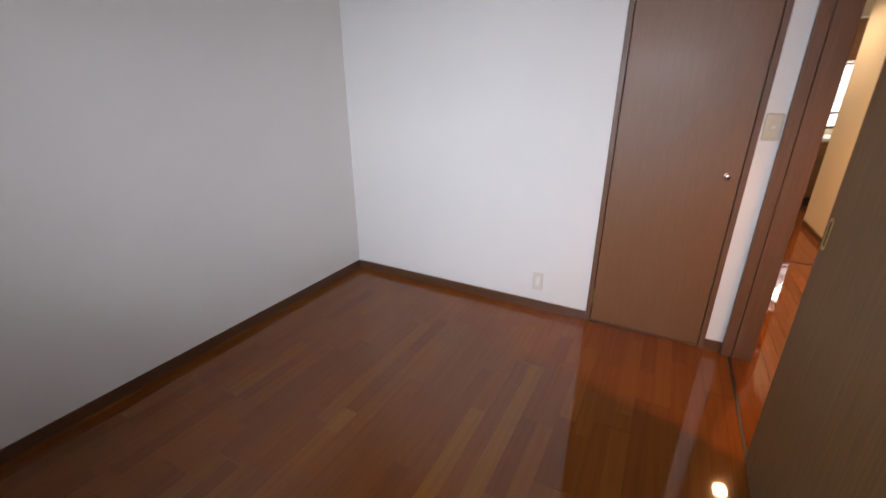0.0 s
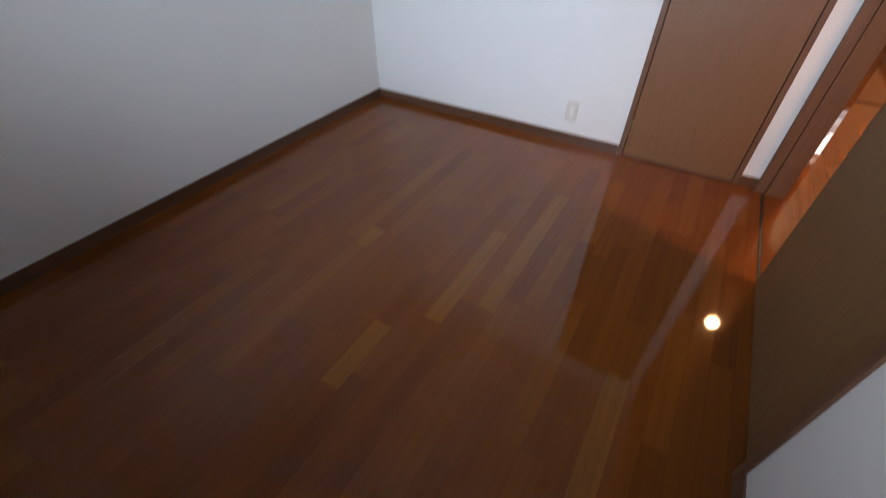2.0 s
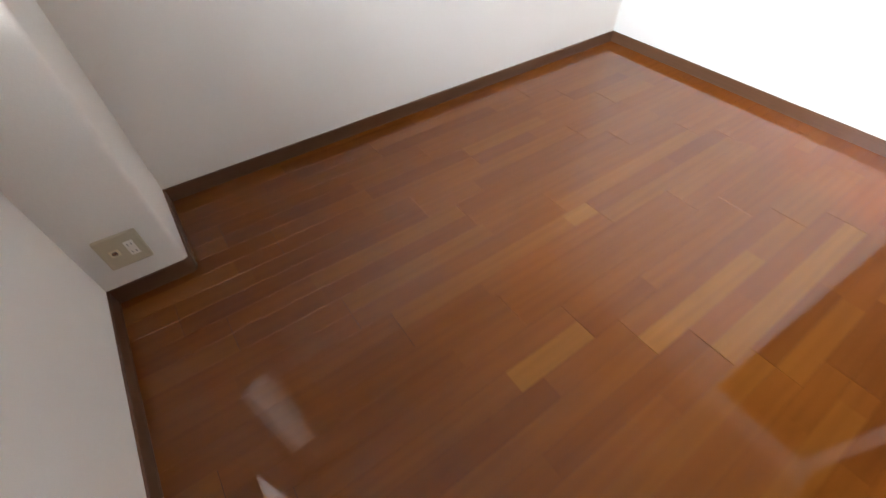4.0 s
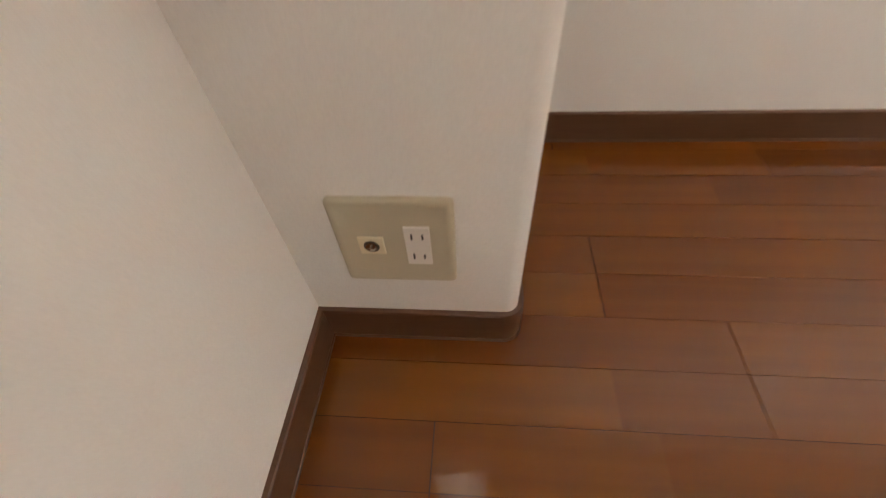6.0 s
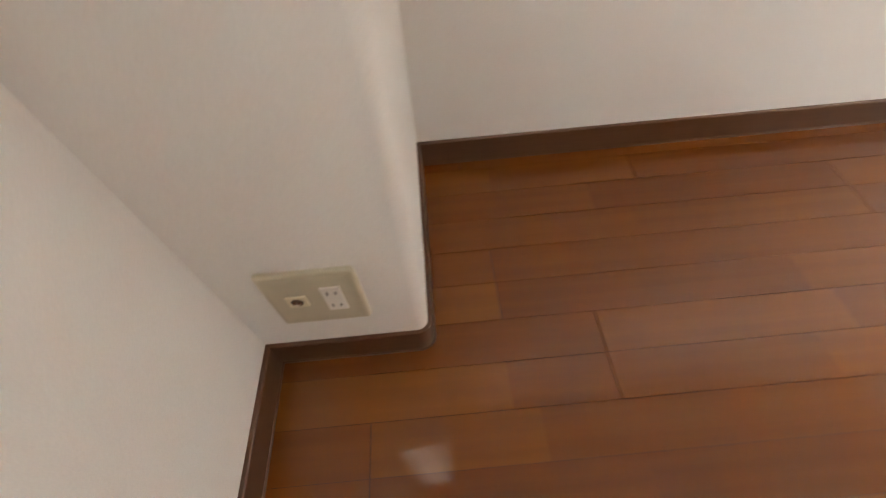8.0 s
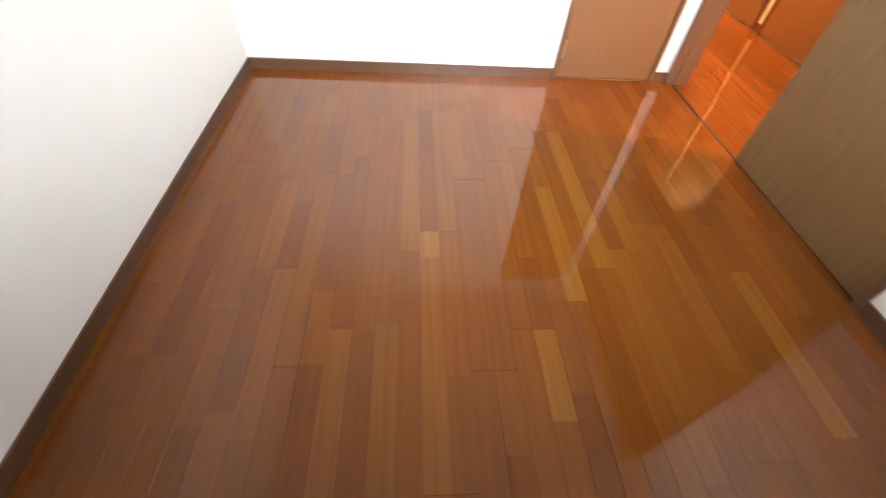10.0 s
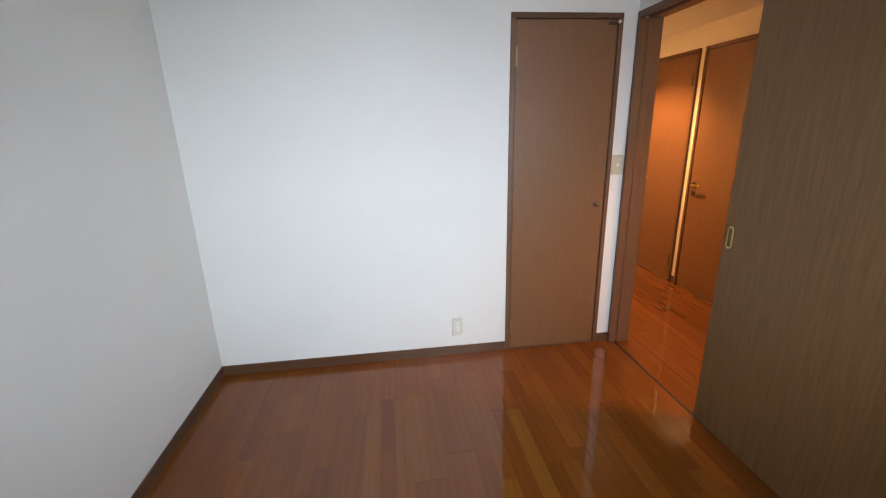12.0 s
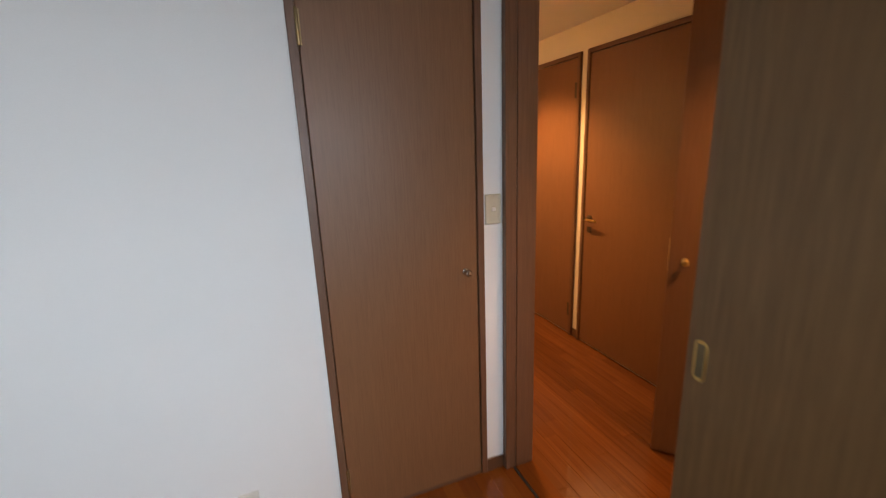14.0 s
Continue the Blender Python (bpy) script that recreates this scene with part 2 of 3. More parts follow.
# ---- the room's shell ----
struct("wall_west", box(-0.12, 0, SOUTH, 0, -0.1, CEIL + 0.1), PAPER, "off-white woven wallpaper on a plain long wall", "wall")
DOOR = (1.802, 2.382, 0.0, 1.972)
struct("wall_north", pierced(-0.12, EAST + 0.12, -0.1, CEIL + 0.1, [(DOOR[0] - 0.022, DOOR[1] + 0.022, -0.1, 1.992)], 0.0, 0.12), PAPER, "off-white wallpapered wall with a closet door", "wall")
OPEN = (-1.655, -0.004, 0.0, 2.0)
struct("wall_east", moved(pierced(SOUTH, 0.0, -0.1, CEIL + 0.1, [(OPEN[0], OPEN[1] + 0.004, -0.1, OPEN[3])], -EAST - 0.12, -EAST), TURN), PAPER, "off-white wallpapered wall with a sliding doorway", "wall")
struct("wall_south", pierced(-0.12, EAST + 0.12, -0.1, CEIL + 0.1, [WIN], SOUTH - 0.16, SOUTH), PAPER, "off-white wallpapered wall with a wide window", "wall")
struct("ceiling", box(-0.12, EAST + 0.12, SOUTH - 0.16, 0.12, CEIL, CEIL + 0.12), CEILING, "white papered ceiling, flat and plain", "ceiling")


def pillar():
    """Corner pillar whose free upright edge is rounded."""
    b = bmesh.new()
    r, n = COL_R, 10
    pts = [(0.0, SOUTH), (COL_X, SOUTH)]
    pts += [(COL_X - r + r * math.cos(a), COL_Y - r + r * math.sin(a)) for a in [math.pi / 2 * k / n for k in range(n + 1)]]
    pts += [(0.0, COL_Y)]
    f = b.faces.new([b.verts.new((x, y, 0.0)) for x, y in pts])
    top = bmesh.ops.extrude_face_region(b, geom=[f])["geom"]
    bmesh.ops.translate(b, vec=(0, 0, CEIL), verts=[v for v in top if isinstance(v, bmesh.types.BMVert)])
    return b


struct("pillar", pillar(), PAPER, "wallpapered corner pillar with a rounded upright edge", "pillar", True)


def skirt(name, x0, y0, x1, y1, inward, material, h=BB, cut0=0.0, cut1=0.0):
    """A vinyl skirting board along a wall, 7 mm thick, with a small curved foot."""
    b = bmesh.new()
    dx, dy = x1 - x0, y1 - y0
    L = math.hypot(dx, dy)
    ux, uy = dx / L, dy / L
    prof = [(0, 0), (0.0085, 0), (0.0080, 0.0035), (0.0070, 0.0045), (0.0070, h - 0.002), (0.0055, h), (0, h)]
    rings = []
    for s, c in ((0, cut0), (L, -cut1)):
        rings.append([b.verts.new((x0 + ux * (s + c * t) + inward[0] * t, y0 + uy * (s + c * t) + inward[1] * t, z)) for t, z in prof])
    n = len(prof)
    for k in range(n):
        b.faces.new((rings[0][k], rings[0][(k + 1) % n], rings[1][(k + 1) % n], rings[1][k]))
    b.faces.new(rings[0])
    b.faces.new(rings[1][::-1])
    return struct(name, b, material, "brown vinyl skirting board along the wall foot", "baseboard")


skirt("baseboard_west", 0, COL_Y, 0, 0, (1, 0), SKIRT_Y, cut0=1, cut1=1)
skirt("baseboard_north_a", 0, 0, 1.772, 0, (0, -1), SKIRT_X, cut0=1)
skirt("baseboard_north_b", 2.408, 0, EAST - 0.004, 0, (0, -1), SKIRT_X)
skirt("baseboard_east", EAST, -1.685, EAST, SOUTH, (-1, 0), SKIRT_Y, cut1=1)
skirt("baseboard_south", COL_X, SOUTH, EAST, SOUTH, (0, 1), SKIRT_X, cut0=1, cut1=1)
skirt("baseboard_pillar_side", 0, COL_Y, COL_X - COL_R, COL_Y, (0, 1), SKIRT_X, cut0=1)
skirt("baseboard_pillar_face", COL_X, SOUTH, COL_X, COL_Y - COL_R, (1, 0), SKIRT_Y, cut0=1)


def skirt_bend():
    b = bmesh.new()
    prof = [(0.0085, 0), (0.0080, 0.0035), (0.0070, 0.0045), (0.0070, BB - 0.002), (0.0055, BB), (0, BB)]
    cx, cy, r, n = COL_X - COL_R, COL_Y - COL_R, COL_R, 8
    rows = [[b.verts.new((cx + (r + t) * math.cos(a), cy + (r + t) * math.sin(a), z)) for t, z in prof] for a in [math.pi / 2 * k / n for k in range(n + 1)]]
    for p, q in zip(rows, rows[1:]):
        for k in range(len(prof) - 1):
            b.faces.new((p[k], p[k + 1], q[k + 1], q[k]))
    return b


struct("baseboard_pillar_bend", skirt_bend(), SKIRT_Y, "brown vinyl skirting bent round the pillar edge", "baseboard", True)

# ---- window behind the walker ----
w = thing("window_1", "wide aluminium sliding window with clear panes", "window", kind="structure")
for x0, x1, z0, z1 in ((WIN[0], WIN[1], WIN[2], WIN[2] + 0.03), (WIN[0], WIN[1], WIN[3] - 0.03, WIN[3]), (WIN[0], WIN[0] + 0.03, WIN[2] + 0.03, WIN[3] - 0.03), (WIN[1] - 0.03, WIN[1], WIN[2] + 0.03, WIN[3] - 0.03), (wx - 0.02, wx + 0.02, WIN[2] + 0.03, WIN[3] - 0.03)):
    part("window_frame", box(x0, x1, SOUTH - 0.15, SOUTH - 0.12, z0, z1, 0.003), ALU, w)
for x0, x1 in ((WIN[0] + 0.03, wx - 0.02), (wx + 0.02, WIN[1] - 0.03)):
    g = part("pane", box(x0, x1, SOUTH - 0.138, SOUTH - 0.134, WIN[2] + 0.03, WIN[3] - 0.03), GLASS, w)
    g.visible_shadow = False
part("window_sill", box(WIN[0] - 0.01, WIN[1] + 0.01, SOUTH - 0.09, SOUTH + 0.012, WIN[2] - 0.02, WIN[2] - 0.001, 0.004), FRAME, w)
# unseen slab, added outside to cut off light from the high sky
struct("sky_limit_slab", box(-3, 6, SOUTH - 1.6, SOUTH - 0.16, 2.5, 2.65), CONCRETE, "unseen grey concrete slab added overhead to limit sky light", "balcony")
struct("ground", box(-400, 400, -400, 400, -3.4, -3.2), CONCRETE, "pale open ground far below the window", "ground")

# ---- closet door in the north wall ----
d1 = thing("door_1", "closed brown wood-veneer closet door with round knob", "door", kind="structure")
part("door_leaf", box(DOOR[0] + 0.003, DOOR[1] - 0.003, -0.004, 0.030, 0.012, DOOR[3] - 0.004, 0.0015), VENEER, d1)
part("door_frame", box(DOOR[0] - 0.028, DOOR[0], -0.012, 0.10, 0.0, 1.972, 0.002), FRAME, d1)
part("door_frame", box(DOOR[1], DOOR[1] + 0.026, -0.012, 0.10, 0.0, 1.972, 0.002), FRAME, d1)
part("door_frame", box(DOOR[0] - 0.028, DOOR[1] + 0.026, -0.012, 0.10, 1.972, 2.0, 0.002), SKIRT_X, d1)
part("threshold", box(DOOR[0], DOOR[1], -0.006, 0.10, 0.0, 0.008, 0.002), SKIRT_X, d1)
for z in (1.784, 0.176):
    h = part("hinge", moved(lathe([(0.0045, -0.052), (0.0055, -0.05), (0.0055, 0.05), (0.0045, 0.052)], 12), pose(DOOR[0] + 0.002, -0.013, z)), OLD_BRASS, d1, "dull brass butt hinge", True)
    part("hinge_leaf", box(DOOR[0] + 0.004, DOOR[0] + 0.012, -0.0062, -0.003, z - 0.05, z + 0.05, 0.0008), OLD_BRASS, h)
k = part("door_knob", moved(lathe([(0.013, 0), (0.013, 0.003), (0.006, 0.005), (0.0055, 0.016), (0.010, 0.020), (0.0145, 0.027), (0.0145, 0.033), (0.010, 0.039), (0.0, 0.041)], 20), pose(2.327, -0.004, 0.951, 90)), NICKEL, d1, "polished round metal knob", True)
c = part("catch", box(2.325, 2.372, -0.024, -0.004, 1.938, 1.952, 0.003), STEEL, d1, "dark steel door catch")
part("catch_buffer", moved(lathe([(0.006, 0), (0.008, 0.002), (0.008, 0.012), (0.005, 0.016)], 12), pose(2.376, -0.016, 1.952, 0, 70)), WHITE, c, "white plastic buffer", True)
struct("closet_back", box(1.6, 2.62, 0.62, 0.66, 0.0, CEIL), PAPER, "plain back wall of the closet", "wall")

# ---- sliding doorway in the east wall ----
f = thing("doorway_1", "brown wooden doorway frame with a floor rail", "door frame", kind="structure")
X0, X1 = EAST - 0.010, EAST + 0.128
part("jamb", box(X0, X0 + 0.048, -0.034, -0.006, 0.0, 1.972, 0.002), FRAME, f)
part("jamb", box(X0 + 0.051, X1, -0.034, -0.006, 0.0, 1.972, 0.002), FRAME, f)
part("jamb", box(X0, X0 + 0.030, -1.682, -1.652, 0.0, 1.972, 0.002), FRAME, f)
part("jamb", box(X0 + 0.066, X1, -0.86, -0.832, 0.0, 1.972, 0.002), FRAME, f)
part("head", box(X0, X0 + 0.022, -1.682, -0.006, 1.972, 2.006, 0.002), FRAME_H, f)
part("head", box(X0 + 0.064, X1, -1.682, -0.006, 1.972, 2.006, 0.002), FRAME_H, f)
part("head_groove", box(X0 + 0.022, X0 + 0.064, -1.682, -0.006, 1.985, 2.006), SLOT, f)
part("sill", box(X0 + 0.047, X1, -1.65, -0.036, -0.012, 0.002), PLANK_DARK, f)
part("floor_rail", box(X0 + 0.034, X0 + 0.045, -1.65, -0.034, -0.006, 0.0035, 0.001), SLOT, f, "dark floor groove of the sliding door")
struct("wall_pocket", box(EAST + 0.058, EAST + 0.12, -1.656, -0.86, 0.0, 2.0), PAPER, "thin wallpapered wall behind the sliding door", "wall")
s = thing("sliding_door", "half-open brown wood-grain sliding door panel", "door", kind="structure")
part("door_leaf", box(EAST + 0.018, EAST + 0.050, -1.640, -0.802, 0.006, 1.983, 0.002), PANEL, s)


def pull_ring():
    """Oblong flush pull: a raised rim round a sunk dish, lying in the yz plane and facing -x."""
    b = bmesh.new()
    n, hw, hh = 10, 0.0125, 0.034
    def loop(grow, x):
        out = []
        for sgn, z0 in ((1, hh), (-1, -hh)):
            for q in range(n + 1):
                a = math.pi * q / n
                out.append(b.verts.new((x, sgn * (hw + grow) * math.cos(a), z0 + sgn * (hw + grow) * math.sin(a))))
        return out
    loops = [loop(0.0035, 0.0), loop(0.003, -0.0010), loop(0.001, -0.0012), loop(-0.0005, 0.0), loop(-0.0025, 0.0)]
    for p, q in zip(loops, loops[1:]):
        for i in range(len(p)):
            b.faces.new((p[i], p[(i + 1) % len(p)], q[(i + 1) % len(p)], q[i]))
    b.faces.new(loops[-1])
    return b


pull = part("flush_pull", moved(pull_ring(), pose(EAST + 0.0178, -0.836, 0.94)), BRASS, s, "brass oblong flush pull", True)
DISH = plain("dull_brass", (0.17, 0.125, 0.055), 0.65, 0.3)
part("dish", box(EAST + 0.0168, EAST + 0.0179, -0.836 - 0.0095, -0.836 + 0.0095, 0.94 - 0.040, 0.94 + 0.040, 0.0004), DISH, pull, "dull brass dish of the pull")


# ---- wall plates ----
PALE_PLATE = plain("pale_plastic", (0.66, 0.64, 0.56), 0.4)


def face_y(b, x, z, y=0.0):
    """Lays a shape drawn in xy (z out of the wall) on the north wall."""
    return moved(b, pose(x, y, z, 90))


def screwless(name, w, h, label, category, m, material=None):
    t = thing(name, label, category, m)
    b = bmesh.new()
    loops = []
    for inset, z in ((0.0, 0.0), (0.0, 0.0028), (0.0006, 0.0045), (0.0018, 0.0058), (0.0034, 0.0064), (0.0075, 0.0066), (0.0085, 0.0062), (0.02, 0.0060)):
        rad = max(0.006 - inset, 0.002)
        ring = []
        for sx, sy, a0 in ((1, 1, 0), (-1, 1, 90), (-1, -1, 180), (1, -1, 270)):
            for q in range(6):
                a = radians(a0 + 18 * q)
                ring.append(b.verts.new((sx * (w / 2 - inset - rad) + rad * math.cos(a), sy * (h / 2 - inset - rad) + rad * math.sin(a), z)))
        loops.append(ring)
    for p, q in zip(loops, loops[1:]):
        for n in range(len(p)):
            b.faces.new((p[n], p[(n + 1) % len(p)], q[(n + 1) % len(p)], q[n]))
    b.faces.new(loops[-1])
    part("cover_plate", b, material or PLATE, t, "", True)
    return t


def socket(t, cx, cy, w=0.0225, h=0.046, pitch=0.0235):
    so = part("socket", box(cx - w / 2, cx + w / 2, cy - h / 2, cy + h / 2, 0.004, 0.0078, 0.0006), WHITE, t, "white double socket insert")
    for j in (-pitch / 2, pitch / 2):
        for i, hh in ((-0.0052, 0.0085), (0.0052, 0.007)):
            part("slot", box(cx + i - 0.0009, cx + i + 0.0009, cy + j - hh / 2, cy + j + hh / 2, 0.0075, 0.0080), SLOT, so)


o = screwless("wall_outlet", 0.068, 0.122, "beige plastic wall outlet with two sockets above skirting", "outlet", pose(1.458, 0, 0.195, 90), PALE_PLATE)
socket(o, 0, 0, 0.0225, 0.06, 0.03)
sw = screwless("light_switch", 0.070, 0.117, "beige plastic light switch plate with white rocker", "light switch", pose(2.452, 0, 1.183, 90))
part("rocker", box(-0.008, 0.008, -0.007, 0.007, 0.004, 0.0098, 0.0015), WHITE, sw, "small white rocker")
tv = screwless("aerial_outlet", 0.116, 0.118, "beige square outlet plate with aerial jack on pillar", "outlet", pose(COL_X, -2.785, 0.187, 90, 0, 90))
socket(tv, 0.0225, 0.0, 0.0245, 0.054, 0.0285)
jack = part("aerial_jack", box(-0.0355, -0.0105, -0.012, 0.012, 0.004, 0.0078, 0.0006), IVORY, tv, "ivory aerial jack insert")
part("jack_well", moved(lathe([(0.0078, 0), (0.0078, 0.0006), (0.0, 0.0006)], 20), pose(-0.0230, 0.0, 0.0077)), STEEL, jack)
part("jack_thread", moved(lathe([(0.0058, 0), (0.0058, 0.0016), (0.0046, 0.0016), (0.0040, 0.0009), (0.0, 0.0009)], 20), pose(-0.0230, 0.0, 0.0077)), NICKEL, jack, "nickel aerial thread", True)
part("jack_pin", moved(lathe([(0.0016, 0), (0.0016, 0.0022), (0.0, 0.0024)], 10), pose(-0.0230, 0.0, 0.0077)), NICKEL, jack, "", True)

# round vent cap on the south wall
cap = thing("vent_cap", "round ivory plastic wall cap with curved slots", "vent cap", pose(0.606, SOUTH, 0.640, -90, 0, 0))
part("flange", lathe([(0.047, 0), (0.0485, 0.002), (0.0475, 0.005), (0.043, 0.0075), (0.0375, 0.0082), (0.0368, 0.0045), (0.0, 0.0045)], 48), IVORY, cap, "", True)


def arc_slot(r, a0, a1, wd, z0, z1, n=10):
    b = bmesh.new()
    rows = []
    for q in range(n + 1):
        a = radians(a0 + (a1 - a0) * q / n)
        rows.append([b.verts.new((rr * math.cos(a), rr * math.sin(a), z)) for rr, z in ((r - wd, z0), (r + wd, z0), (r + wd, z1), (r - wd, z1))])
    for p, q in zip(rows, rows[1:]):
        for i in range(4):
            b.faces.new((p[i], p[(i + 1) % 4], q[(i + 1) % 4], q[i]))
    b.faces.new(rows[0]), b.faces.new(rows[-1][::-1])
    return b


# raised grille ring, bars between the curved pockets, and the hub with its finger notch
part("grille_ring", lathe([(0.0238, 0.004), (0.0238, 0.0098), (0.0250, 0.0106), (0.0345, 0.0104), (0.0360, 0.0092), (0.0360, 0.004), (0.0238, 0.004)], 48), IVORY, cap, "", True)
for a0, a1 in ((280, 365), (88, 110), (175, 185)):
    part("bar", arc_slot(0.0172, a0, a1, 0.0072, 0.004, 0.0102), IVORY, cap)
part("hub", arc_slot(0.0062, -60, 190, 0.0040, 0.004, 0.0104, 20), IVORY, cap)
part("hub_core", lathe([(0.0030, 0.004), (0.0030, 0.0075), (0.0, 0.0078)], 16), IVORY, cap, "", True)

# ---- hall ----
struct("hall_wall_east", moved(pierced(-2.1, HALL_N, -0.1, 2.4, [(-0.76, -0.05, -0.1, 1.99)], -HALL_E - 0.1, -HALL_E), TURN), CREAM, "warm cream wallpapered hall wall with brown doors", "wall")
struct("hall_wall_west", box(EAST + 0.121, HALL_W + 0.012, 0.0, HALL_N, 0, 2.4), CREAM, "cream wallpapered hall wall", "wall")
struct("hall_wall_south", box(HALL_W, HALL_E, HALL_S - 0.1, HALL_S, 0, 2.4), CREAM, "cream wallpapered end wall of the hall", "wall")
struct("hall_wall_north", pierced(HALL_W - 0.9, HALL_E + 1.6, 0, 2.4, [(2.70, 3.58, -0.01, 1.99)], HALL_N, HALL_N + 0.10), CREAM, "cream wall over the passage at the hall end", "wall")
struct("hall_ceiling", box(HALL_W, HALL_E, HALL_S, HALL_N, HALL_C, HALL_C + 0.1), CEILING, "low papered hall ceiling", "ceiling")
p = thing("passage_frame", "dark brown passage frame at the hall end", "door frame", kind="structure")
part("head", box(2.70, 3.58, HALL_N - 0.015, HALL_N + 0.115, 1.955, 1.99, 0.002), SKIRT_X, p)
part("jamb", box(2.70, 2.73, HALL_N - 0.015, HALL_N + 0.115, 0, 1.955, 0.002), FRAME, p)
part("jamb", box(3.55, 3.58, HALL_N - 0.015, HALL_N + 0.115, 0, 1.955, 0.002), FRAME, p)
part("sill", box(2.73, 3.55, HALL_N - 0.005, HALL_N + 0.012, 0, 0.004), SLOT, p)


def hall_door(name, y0, y1, hinge_y, handle_y, label):
    """A flush door in the hall's east wall between y0 and y1, faced to -x."""
    t = thing(name, label, "door", kind="structure")
    part("door_leaf", box(HALL_E - 0.012, HALL_E + 0.02, y0 + 0.028, y1 - 0.028, 0.01, 1.95, 0.002), VENEER, t)
    part("door_frame", box(HALL_E - 0.020, HALL_E + 0.02, y0, y0 + 0.026, 0, 1.98, 0.002), FRAME, t)
    part("door_frame", box(HALL_E - 0.020, HALL_E + 0.02, y1 - 0.026, y1, 0, 1.98, 0.002), FRAME, t)
    part("door_frame", box(HALL_E - 0.020, HALL_E + 0.02, y0 + 0.026, y1 - 0.026, 1.953, 1.98, 0.002), FRAME_H, t)
    for z in (1.75, 0.20):
        part("hinge", box(HALL_E - 0.020, HALL_E - 0.010, hinge_y - 0.012, hinge_y + 0.012, z - 0.05, z + 0.05, 0.002), STEEL, t, "dark steel hinge")
    h = part("door_handle", moved(lathe([(0.024, 0), (0.024, 0.006), (0.010, 0.008), (0.009, 0.045), (0.0, 0.047)], 16), pose(HALL_E - 0.012, handle_y, 0.915, 0, -90)), STEEL, t, "dark metal lever handle", True)
    sgn = 1 if hinge_y > handle_y else -1
    part("lever", box(HALL_E - 0.060, HALL_E - 0.046, handle_y - 0.008, handle_y + sgn * 0.10, 0.907, 0.923, 0.005, 2), BRASS, h)
    part("lock_plate", box(HALL_E - 0.0145, HALL_E - 0.011, handle_y - 0.02, handle_y + 0.02, 0.82, 0.86, 0.001), STEEL, t)
    return t


hall_door("door_2", 0.93, 1.60, 0.965, 1.49, "closed brown veneer hall door with lever handle")
hall_door("door_3", 0.10, 0.865, 0.14, 0.785, "closed brown veneer hall door beside another")

# a door standing half open further along the hall
HX, HY = HALL_E - 0.01, -0.74
lean = math.degrees(math.atan2(3.165 - HX, -0.205 - HY))
o4 = thing("door_4", "half-open brown hall door with brass latch plate", "door", pose(HX, HY, 0, 0, 0, -lean), kind="structure")
LL = math.hypot(3.165 - HX, -0.205 - HY)
part("door_leaf", box(0.0, 0.036, 0.0, LL, 0.01, 1.95, 0.002), VENEER, o4)
part("latch_plate", box(0.007, 0.029, LL - 0.001, LL + 0.0015, 0.88, 1.02, 0.0005), BRASS, o4, "brass latch plate")
part("door_knob", moved(lathe([(0.014, 0), (0.014, 0.004), (0.006, 0.006), (0.006, 0.02), (0.012, 0.026), (0.015, 0.034), (0.010, 0.041), (0.0, 0.042)], 18), pose(0.0, LL - 0.06, 0.93, 0, -90)), BRASS, o4, "small brass knob", True)
f4 = thing("doorway_2", "brown wooden frame of the half-open hall door", "door frame", kind="structure")
part("jamb", box(HALL_E - 0.02, HALL_E + 0.10, -0.05 - 0.026, -0.05, 0, 1.99, 0.002), FRAME, f4)
part("jamb", box(HALL_E - 0.006, HALL_E + 0.10, -0.786, -0.76, 0, 1.99, 0.002), FRAME, f4)
part("head", box(HALL_E - 0.02, HALL_E + 0.10, -0.76, -0.076, 1.965, 1.99, 0.002), FRAME_H, f4)
struct("wall_store", pierced(HALL_E + 0.10, HALL_E + 1.2, -0.1, 2.4, [], -1.5, -1.4), CREAM, "plain wall of the small room beyond", "wall")
struct("wall_store_back", box(HALL_E + 1.1, HALL_E + 1.2, -1.4, 0.6, -0.1, 2.4), CREAM, "plain back wall of the small room beyond", "wall")
struct("wall_store_north", box(HALL_E + 0.1, HALL_E + 1.1, 0.5, 0.6, -0.1, 2.4), CREAM, "plain side wall of the small room beyond", "wall")
struct("ceiling_store", box(HALL_E + 0.1, HALL_E + 1.1, -1.4, 0.5, 2.3, 2.4), CEILING, "plain ceiling of the small room beyond", "ceiling")

skirt("baseboard_hall_a", HALL_E, 0.868, HALL_E, 0.927, (-1, 0), SKIRT_Y)
skirt("baseboard_hall_b", HALL_E, 1.603, HALL_E, HALL_N, (-1, 0), SKIRT_Y)
skirt("baseboard_hall_c", HALL_E, -0.02, HALL_E, 0.097, (-1, 0), SKIRT_Y)


def downlight(y, group, z=HALL_C, x=3.0):
    t = thing("downlight", "round recessed warm ceiling downlight, lit", "lamp", pose(x, y, z), group)
    part("trim_ring", lathe([(0.066, 0), (0.066, -0.004), (0.058, -0.006), (0.052, -0.002), (0.052, 0.0)], 32), WHITE, t, "", True)
    part("bulb", lathe([(0.0, -0.0035), (0.03, -0.003), (0.051, -0.001)], 24), LAMP, t, "glowing lamp", True)


downlight(1.24, "hall downlights")
# unseen fitting, added to go with the spot on the half-open door
downlight(-1.0, "hall downlights", x=3.2)
downlight(2.9, "hall downlights", 2.4, 2.9)

